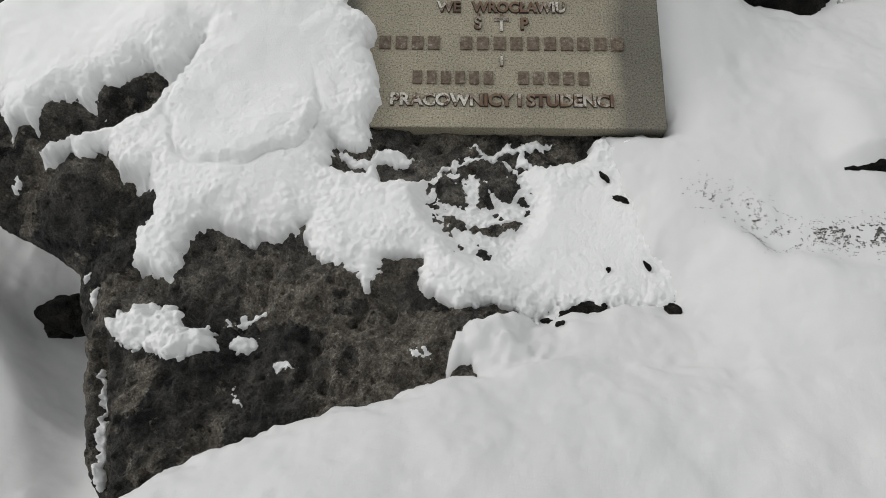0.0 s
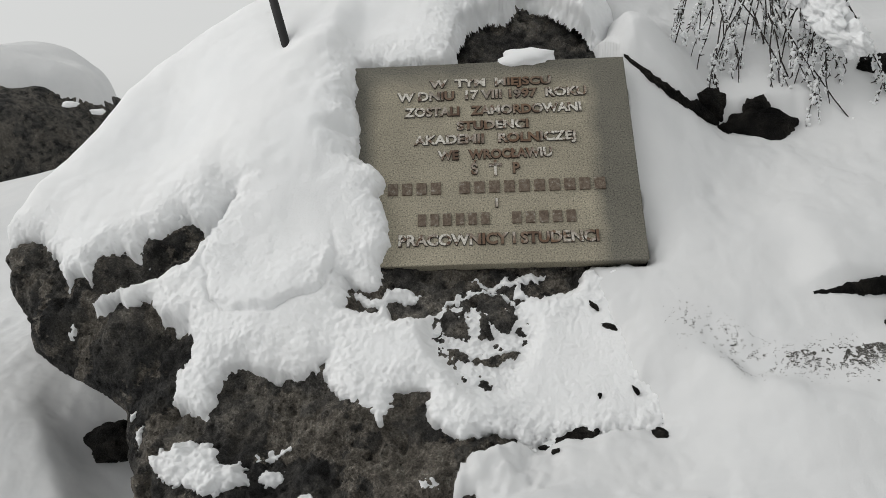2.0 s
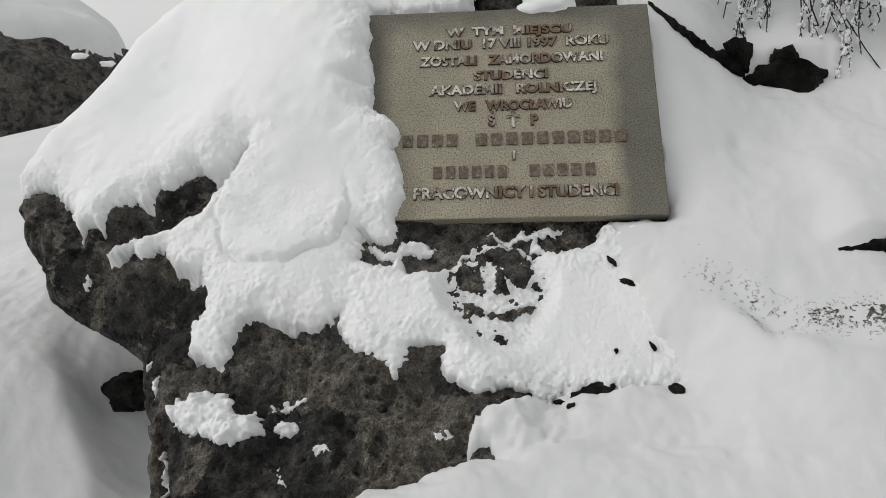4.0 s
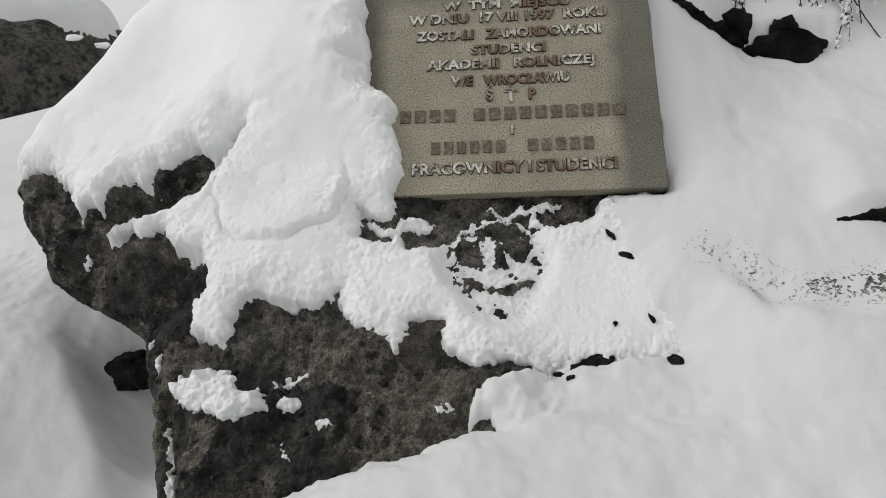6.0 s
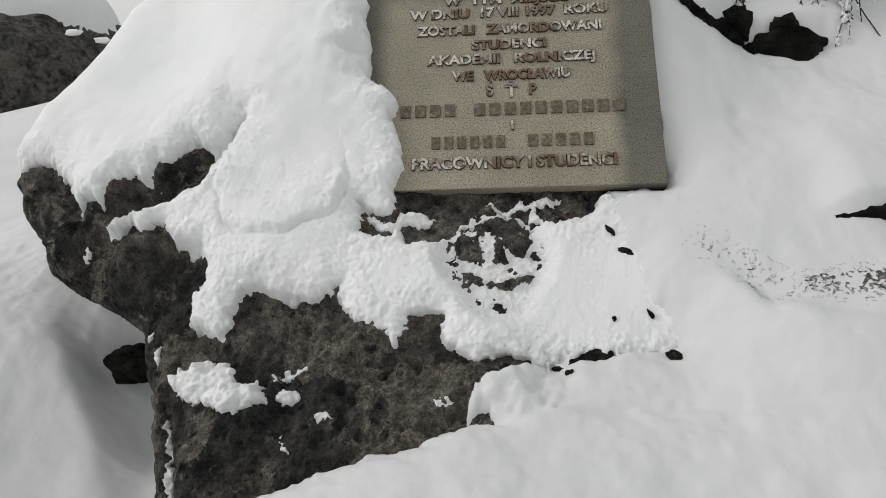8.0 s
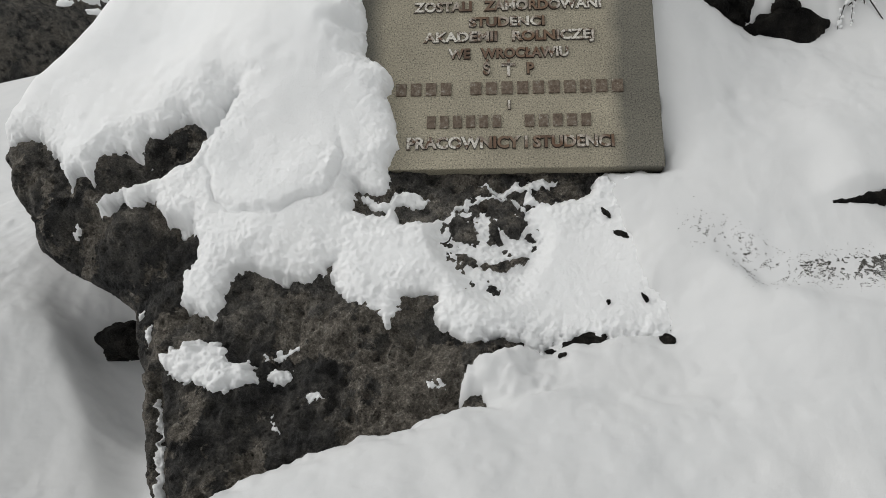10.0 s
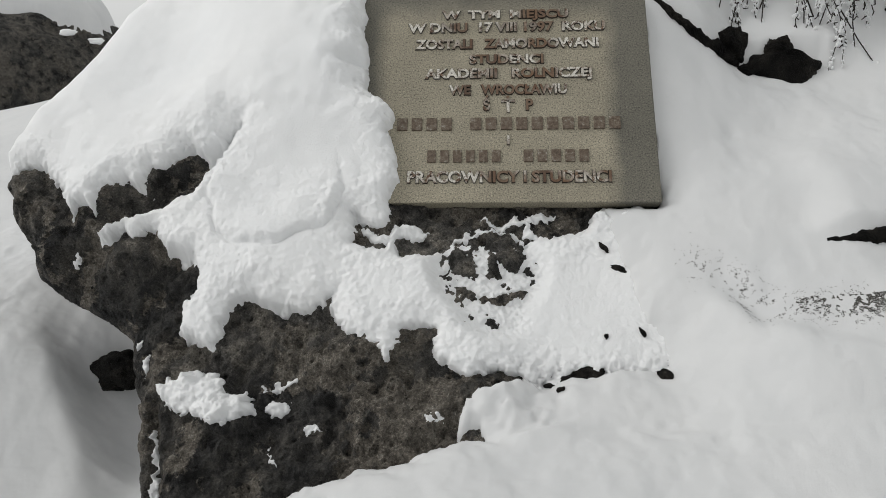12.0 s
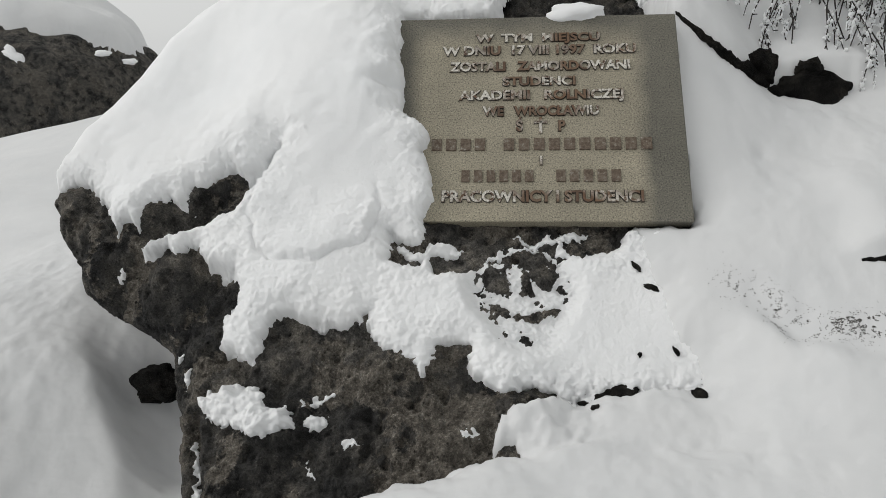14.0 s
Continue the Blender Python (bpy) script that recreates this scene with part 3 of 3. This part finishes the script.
RING = [(-.033 + (.088 if k < 10 else .077) * math.cos(radians(160 - 15 * k if k < 10 else 25 + 15 * (k - 10))), -.126 + (.084 if k < 10 else .073) * math.sin(radians(160 - 15 * k if k < 10 else 25 + 15 * (k - 10)))) for k in range(20)]
snow_patch(RING, .005, 143, "thin arc of snow along the carved emblem's rim")

# ---- the memorial plaque ----
PM = Matrix.Translation((0, 0, BASE_Z)) @ Matrix(((1, 0, 0), (0, math.sin(PLAQUE_LEAN), -math.cos(PLAQUE_LEAN)), (0, math.cos(PLAQUE_LEAN), math.sin(PLAQUE_LEAN)))).to_4x4()
plaque = new("memorial_plaque")
plaque.matrix_world = PM
tagged(plaque, "grey stone memorial plaque with raised worn lettering, fixed to the boulder", "plaque")


def bar(bm, x0, x1, y0, y1, z0, z1, bevel=0.0):
    r = bmesh.ops.create_cube(bm, size=1, matrix=Matrix.Translation(((x0 + x1) / 2, (y0 + y1) / 2, (z0 + z1) / 2)) @ Matrix.Diagonal((x1 - x0, y1 - y0, z1 - z0, 1)))
    if bevel:
        bmesh.ops.bevel(bm, geom=list({e for v in r["verts"] for e in v.link_edges}), offset=bevel, segments=3, affect="EDGES", profile=0.5)


bm = bmesh.new()
bar(bm, -.3, .3, 0, .48, -.034, 0, .0025)
part("slab", bm, SLAB, plaque)


def inscription(text, x0, x1, y, height):
    """One line of raised letters between x0 and x1, centred on y."""
    cu = bpy.data.curves.new("inscription", "FONT")
    cu.body, cu.size, cu.extrude, cu.offset, cu.bevel_depth, cu.resolution_u = text, 1.0, 0.05, 0.034, 0.030, 3
    cu.bevel_resolution = 0
    ob = new("inscription", cu)
    bpy.context.view_layer.update()
    me = bpy.data.meshes.new_from_object(ob.evaluated_get(bpy.context.evaluated_depsgraph_get()))
    bpy.data.objects.remove(ob)
    co = np.zeros(len(me.vertices) * 3, np.float32)
    me.vertices.foreach_get("co", co)
    co = co.reshape(-1, 3)
    lo, hi = co.min(0), co.max(0)
    co[:, 0] = x0 + (co[:, 0] - lo[0]) / (hi[0] - lo[0]) * (x1 - x0)
    co[:, 1] = y + (co[:, 1] / .70 - .5) * height
    co[:, 2] = np.where(co[:, 2] > .07, .0040, np.where(co[:, 2] > 0, .0004, -.001))
    faces = [tuple(p.vertices) for p in me.polygons]
    bpy.data.meshes.remove(me)
    # each letter becomes a part of its own
    root = list(range(len(co)))

    def find(i):
        while root[i] != i:
            root[i] = root[root[i]]
            i = root[i]
        return i
    for f in faces:
        for i in f[1:]:
            root[find(i)] = find(f[0])
    spans = {}
    for i in range(len(co)):
        r = find(i)
        lo_x, hi_x = spans.get(r, (9, -9))
        spans[r] = (min(lo_x, co[i, 0]), max(hi_x, co[i, 0]))
    groups = []
    for r, (lo_x, hi_x) in sorted(spans.items(), key=lambda kv: kv[1]):
        if groups and lo_x < groups[-1][1] - .003:
            groups[-1][0].add(r)
            groups[-1][1] = max(groups[-1][1], hi_x)
        else:
            groups.append([{r}, hi_x])
    for members, _ in groups:
        mine = [f for f in faces if find(f[0]) in members]
        index = {i: k for k, i in enumerate(sorted({i for f in mine for i in f}))}
        letter = bpy.data.meshes.new("letter")
        letter.from_pydata([tuple(co[i]) for i in index], [], [[index[i] for i in f] for f in mine])
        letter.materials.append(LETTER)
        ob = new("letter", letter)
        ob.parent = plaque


for row in (("W  TYM  MIEJSCU", -.132, .137, .425, .019), ("W DNIU  17 VIII 1997  ROKU", -.203, .212, .394, .021), ("ZOSTALI   ZAMORDOWANI", -.187, .197, .354, .021),
            ("STUDENCI", -.073, .082, .317, .020), ("AKADEMII   ROLNICZEJ", -.166, .180, .284, .021), ("WE   WROC\u0141AWIU", -.115, .127, .246, .021),
            ("\u015a", -.045, -.030, .211, .023), ("P", .042, .058, .211, .023), ("I", .003, .009, .132, .018),
            ("PRACOWNICY I STUDENCI", -.196, .207, .0535, .023)):
    inscription(*row)
# the names: one plain bar for each of their letters
for x0, x1, y, h, count in ((-.219, -.108, .169, .027, 4), (-.070, .230, .169, .027, 10), (-.156, -.010, .098, .026, 6), (.036, .164, .098, .026, 5)):
    pitch = (x1 - x0 + .009) / count
    for k in range(count):
        bm = bmesh.new()
        bar(bm, x0 + k * pitch, x0 + (k + 1) * pitch - .009, y - h / 2, y + h / 2, -.001, .0034, .0008)
        part("inscription_bar", bm, BAR_PAINT, plaque)
bm = bmesh.new()
bar(bm, .0035, .0095, .194, .231, -.001, .0026)
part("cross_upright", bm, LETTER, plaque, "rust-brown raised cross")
bm = bmesh.new()
bar(bm, -.0075, .0205, .2165, .2225, -.001, .0026)
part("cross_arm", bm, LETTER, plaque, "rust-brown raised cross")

# ---- snow lying on the plaque's upper edge ----
tagged(lump("snow_lump", CRUST, None, (.062, .024, .020), 5, .22, m=PM @ pose(.088, .490, -.004)), "rounded lump of snow resting on the plaque's upper edge", "snow lump")

# ---- the rail stuck in the snow above ----
rail = new("steel_rod")
tagged(rail, "leaning black steel rod standing in the snow on the boulder", "metal rod")
bm = bmesh.new()
foot, lean_to = Vector(face_to_world(-.456, .516, .151)), Vector(face_to_world(-.535, .766, .225))
tube(bm, [foot - (lean_to - foot) * .3, foot, lean_to], .0105, .0105, 12)
part("rod", bm, BLACK_STEEL, rail, smooth=True)

# ---- rocks that show through the snow ----
def outcrop(u, v, w, ru, rv, rw, seed, label, turn=0.0, mat=WET_ROCK):
    w = float(face_base(np.float64(u), np.float64(v))) + w
    return tagged(lump("rock", mat, None, (ru, rv, rw), seed, .26, m=face_matrix(u, v, w) @ Matrix.Rotation(turn, 4, "Z"), detail=4), label, "rock", "rocks in the snow")


def crag(at, radii, seed, label, turn=0.0):
    """An angular broken block: the hull of scattered points, roughened."""
    rnd, bm = random.Random(seed), bmesh.new()
    for _ in range(26):
        p = Vector((rnd.gauss(0, 1), rnd.gauss(0, 1), rnd.gauss(0, 1))).normalized() * rnd.uniform(.8, 1.1)
        bm.verts.new(p)
    hull = bmesh.ops.convex_hull(bm, input=bm.verts)
    bmesh.ops.delete(bm, geom=list({g for g in hull["geom_interior"] + hull["geom_unused"] if isinstance(g, bmesh.types.BMVert)}), context="VERTS")
    bmesh.ops.subdivide_edges(bm, edges=bm.edges, cuts=5, use_grid_fill=True)
    off = Vector((seed * 1.7, seed * .9, seed * .4))
    for v in bm.verts:
        p = v.co.copy()
        k = 1 + .22 * noise.noise(p * 2.2 + off) + .13 * noise.noise(p * 5.3 + off) + .07 * noise.noise(p * 11 + off)
        v.co = Vector((p.x * radii[0], p.y * radii[1], p.z * radii[2])) * k
    bmesh.ops.transform(bm, matrix=Matrix.Translation(at) @ Matrix.Rotation(turn, 4, "Y"), verts=bm.verts)
    return tagged(part("rock", bm, WET_ROCK, None), label, "rock", "rocks in the snow")


def ledge(path, seed, label):
    """A long broken edge of rock: a ragged bar along points with radii."""
    bm, rings, sides, steps = bmesh.new(), [], 12, 14
    for i in range((len(path) - 1) * steps + 1):
        k, f = min(i // steps, len(path) - 2), i / steps - min(i // steps, len(path) - 2)
        x, y, z, rad = (a + (b - a) * f for a, b in zip(path[k], path[k + 1]))
        ring = []
        for j in range(sides):
            q = 6.2832 * j / sides
            n = Vector((0, math.cos(q), math.sin(q)))
            c = Vector((x, y, z))
            w = 1 + .55 * noise.noise(c * 30 + n * .8) + .35 * noise.noise(c * 75 + n * 1.7) + .22 * noise.noise(c * 170 + n * 3 + Vector((seed, 0, 0)))
            ring.append(bm.verts.new(c + n * rad * w + Vector((noise.noise(c * 90 + n * 2) * rad * .4, 0, 0))))
        rings.append(ring)
    for a, b in zip(rings, rings[1:]):
        for j in range(sides):
            bm.faces.new((a[j], a[(j + 1) % sides], b[(j + 1) % sides], b[j]))
    bm.faces.new(rings[0][::-1])
    bm.faces.new(rings[-1])
    return tagged(part("rock", bm, WET_ROCK, None), label, "rock", "rocks in the snow")


ledge([(.312, .326, 1.640, .004), (.345, .318, 1.610, .010), (.368, .310, 1.590, .012), (.407, .306, 1.556, .015), (.440, .313, 1.533, .018), (.480, .338, 1.508, .020), (.515, .358, 1.488, .020), (.545, .366, 1.472, .010)], 61, "long dark broken rock edge under a snow bank")
crag((.520, .374, 1.518), (.048, .034, .044), 62, "dark wet rock block under a frosted shrub", .25)
crag((.556, .342, 1.456), (.028, .022, .026), 63, "small rounded black rock in the snow")
crag((.652, .345, 1.462), (.120, .042, .054), 64, "broad black wet rock under a frosted shrub", .06)
crag((.636, .366, 1.502), (.038, .03, .034), 67, "dark pointed rock under a frosted shrub", .3)
ledge([(.575, -.086, 1.200, .003), (.610, -.082, 1.202, .008), (.640, -.080, 1.204, .013), (.680, -.076, 1.206, .017), (.74, -.07, 1.21, .015)], 65, "dark rock edge under a lip of snow")
outcrop(.705, -.175, .035, .032, .034, .03, 16, "black rock beside crusted snow")
outcrop(.655, -.212, .036, .008, .006, .01, 18, "small dark stone in crusted snow")
crag((.965, .475, 1.590), (.065, .03, .040), 66, "black rock under a snow bank")
tagged(lump("rock", WET_ROCK, (-.870, .055, .838), (.070, .05, .040), 17, .28, turn=-.4, detail=4), "black rock in the hollow beneath the boulder", "rock", "rocks in the snow")

# shaded gaps down to the stone: flat black lumps added on the snow
def on_snow(u, v):
    """Outward height of the snow's surface at a place on the slope."""
    y = v * FS - .02 * FC
    for _ in range(8):
        z = float(ground_height(np.array([u]), np.array([y]))[0])
        y += (v - (y * FS + (z - BASE_Z) * FC)) * FS
    z = float(ground_height(np.array([u]), np.array([y]))[0])
    return max(-y * FC + (z - BASE_Z) * FS, float(snow_height(np.array([u]), np.array([v]))[0][0]))


for u, v, ru, rv, turn, key in ((.183, -.086, .005, .012, .7, 51), (.207, -.130, .016, .008, -.35, 52), (.132, -.342, .034, .019, .12, 53), (.264, -.343, .017, .010, -.55, 54),
                                (.238, -.257, .004, .010, .5, 55), (.094, -.350, .011, .007, .3, 56), (.065, -.362, .010, .005, .0, 57), (.082, -.376, .008, .005, .2, 58),
                                (.172, -.268, .004, .005, .0, 59)):
    m = face_matrix(u, v, on_snow(u, v) - .001) @ Matrix.Rotation(turn, 4, "Z")
    tagged(lump("rock", WET_ROCK, None, (ru, rv, .007), key, .3, m=m, detail=3), "flat black lump standing in for a shaded gap in the snow", "rock", "rocks in the snow")

# ---- frozen moss poking through thin snow ----
rnd = random.Random(4)
spots = []
while len(spots) < 15000:
    k = rnd.random()
    if k < .62:
        spots.append((rnd.gauss(.60, .055), -.222 - abs(rnd.gauss(0, .022))))
    elif k < .8:
        spots.append((rnd.uniform(.40, .62), rnd.gauss(-.235, .018)))
    else:
        a = rnd.random()
        spots.append((.33 + .11 * a + rnd.gauss(0, .018), -.125 - .085 * a + rnd.gauss(0, .016)))
pu, pv = np.array(spots).T
pick = .5 * fbm(pu, pv, .05, 2, 95) + fbm(pu, pv, .006, 2, 96) > .22
pu, pv = pu[pick], pv[pick]
py = pv * FS - (face_base(pu, pv) + .04) * FC
pz = ground_height(pu, py)
moss = Heap(1)
for x, y, z in zip(pu, py, pz):
    r = rnd.uniform(.0003, .0008) if rnd.random() < .985 else rnd.uniform(.001, .002)
    moss.add((x, y, z), (r * rnd.uniform(.8, 2.2), r, r * rnd.uniform(.4, .9)), .5, rnd.random() * 40)
tagged(moss.build("frozen_moss", HEATH), "dark frozen moss showing through thin snow", "moss", kind="stuff")

# ---- frosted shrub with hanging twigs ----
shrub = new("frosted_shrub")
tagged(shrub, "leafless drooping shrub with dark twigs loaded with rime and snow", "shrub")
rnd = random.Random(9)
frost = random.Random(10)
rime = Heap(1)


def clump(at, r):
    for _ in range(5):
        q = r * frost.uniform(.35, .75)
        rime.add(Vector(at) + Vector((frost.gauss(0, .5) * r, frost.gauss(0, .4) * r, frost.gauss(0, .8) * r)), (q, q, q * frost.uniform(.9, 1.8)), .6, frost.random() * 50)


def twig(bm, start, length, turn, thick, depth):
    """A drooping twig with a few side twigs and small buds."""
    p, heading = start.copy(), Vector((math.cos(turn) * .45, math.sin(turn) * .15 - .38, -.62)).normalized()
    pts, steps = [p.copy()], 7
    for k in range(steps):
        heading = (heading + Vector((rnd.uniform(-.30, .30), rnd.uniform(-.10, .10), -.18))).normalized()
        p = p + heading * (length / steps)
        pts.append(p.copy())
        for _ in range(2):
            if frost.random() < .72:
                clump(p - heading * (length / steps * frost.random()) + Vector((frost.uniform(-.003, .003), frost.uniform(-.002, .003), .002)), frost.uniform(.0014, .0052))
        if depth and rnd.random() < .42:
            twig(bm, p, length * rnd.uniform(.25, .45), turn + rnd.uniform(-1.8, 1.8), thick * .75, depth - 1)
        if rnd.random() < .55:
            side = Vector((rnd.uniform(-1, 1), rnd.uniform(-.4, .2), rnd.uniform(-1, .1))).normalized()
            tube(bm, [p, p + side * rnd.uniform(.006, .013)], .0016, .0011, 5)
    tube(bm, pts, thick, thick * .65, 5)


for k in range(32):
    u, v = rnd.uniform(.55, .90), rnd.uniform(.66, .92)
    w = float(face_base(np.float64(u), np.float64(v))) + rnd.uniform(.14, .20)
    bm = bmesh.new()
    twig(bm, Vector(face_to_world(u, v, w)), rnd.uniform(.30, .54), rnd.uniform(0, 6.28), .0019, 2)
    part("twig", bm, BARK, shrub, smooth=True)
for k in range(110):
    u, v = rnd.gauss(.70, .12), rnd.uniform(.58, .98)
    w = float(face_base(np.float64(u), np.float64(v))) + rnd.uniform(.02, .06)
    clump(Vector(face_to_world(u, v, w)), rnd.uniform(.003, .008))
for u, v, w, ru, rv, rw, turn, key in ((.80, .70, -.02, .035, .07, .03, .35, 41), (.845, .62, -.03, .038, .065, .035, .3, 42), (.88, .54, -.045, .034, .05, .03, .4, 43),
                                    (.70, .80, .0, .03, .06, .02, -.2, 44), (.62, .78, -.01, .02, .06, .02, .1, 45), (.76, .86, .0, .05, .05, .03, .1, 46)):
    lump("snow_load", CRUST, None, (ru, rv, rw), key, .38, m=face_matrix(u - .06, v - .02, w + .14) @ Matrix.Rotation(turn, 4, "Z"), detail=5, parent=shrub)
tagged(rime.build("rime", CRUST, shrub), "white rime and snow on the twigs", kind="stuff")

# ---- the farther boulder with its snow cap ----
def far_surface(cover):
    a, b = np.meshgrid(np.linspace(0, 2 * np.pi, 181), np.linspace(-.5 * np.pi, .5 * np.pi, 91), indexing="ij")
    x, y, z = np.cos(a) * np.cos(b), np.sin(a) * np.cos(b), np.sin(b)
    k = 1 + .10 * fbm(x + z * .7 + 5, y + z * .4 + 5, .8, 3, 81) + (.03 * fbm(x + 3, y * .6 + z, .16, 4, 82) if not cover else 0)
    x, y, z = x * 1.08 * k, y * .9 * k, np.sign(z) * np.abs(z) ** .8 * .74 * k
    if cover:
        top = z / .74 + .30 * x + .30 * np.maximum(x - .70, 0) + .15 * y + .05 * fbm(x, y, .5, 2, 83) + .012 * fbm(x, y, .09, 2, 84)
        t = np.clip((top - .90) / .45, -.3, 1)
        x = x + .10 * np.clip(t, 0, 1) * ramp(.4, .9, x)
        z = z + np.where(t > 0, .26 * np.sqrt(np.maximum(1 - (1 - t) ** 2, 0)), .9 * t)
        keep = np.maximum(top[:-1, :-1], top[1:, 1:]) > .78
    else:
        keep = None
    return np.stack([x - 3.78, y + 3.9, z + 1.08], -1).reshape(-1, 3), grid_faces(181, 91, keep)


verts, faces = far_surface(False)
far_boulder = tagged(new("boulder"), "dark rounded boulder farther off under a snow cap", "boulder")
mesh_object("stone", verts, faces, FAR_ROCK, far_boulder)
verts, faces = far_surface(True)
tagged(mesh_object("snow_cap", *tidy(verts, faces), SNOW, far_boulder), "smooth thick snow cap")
tagged(lump("snow_patch", CRUST, (-3.38, 3.22, 1.47), (.075, .035, .11), 34, .3), "hanging snow patch on the farther boulder", "snow patch", "snow patches on the farther boulder")
for dx, dz in ((0.0, .0), (.16, -.06)):
    tagged(lump("snow_patch", CRUST, (-2.80 + dx * .9, 3.34 + dx * .5, 1.52 + dz), (.055, .03, .022), 31 + dx, .25), "small snow patch on the farther boulder", "snow patch", "snow patches on the farther boulder")
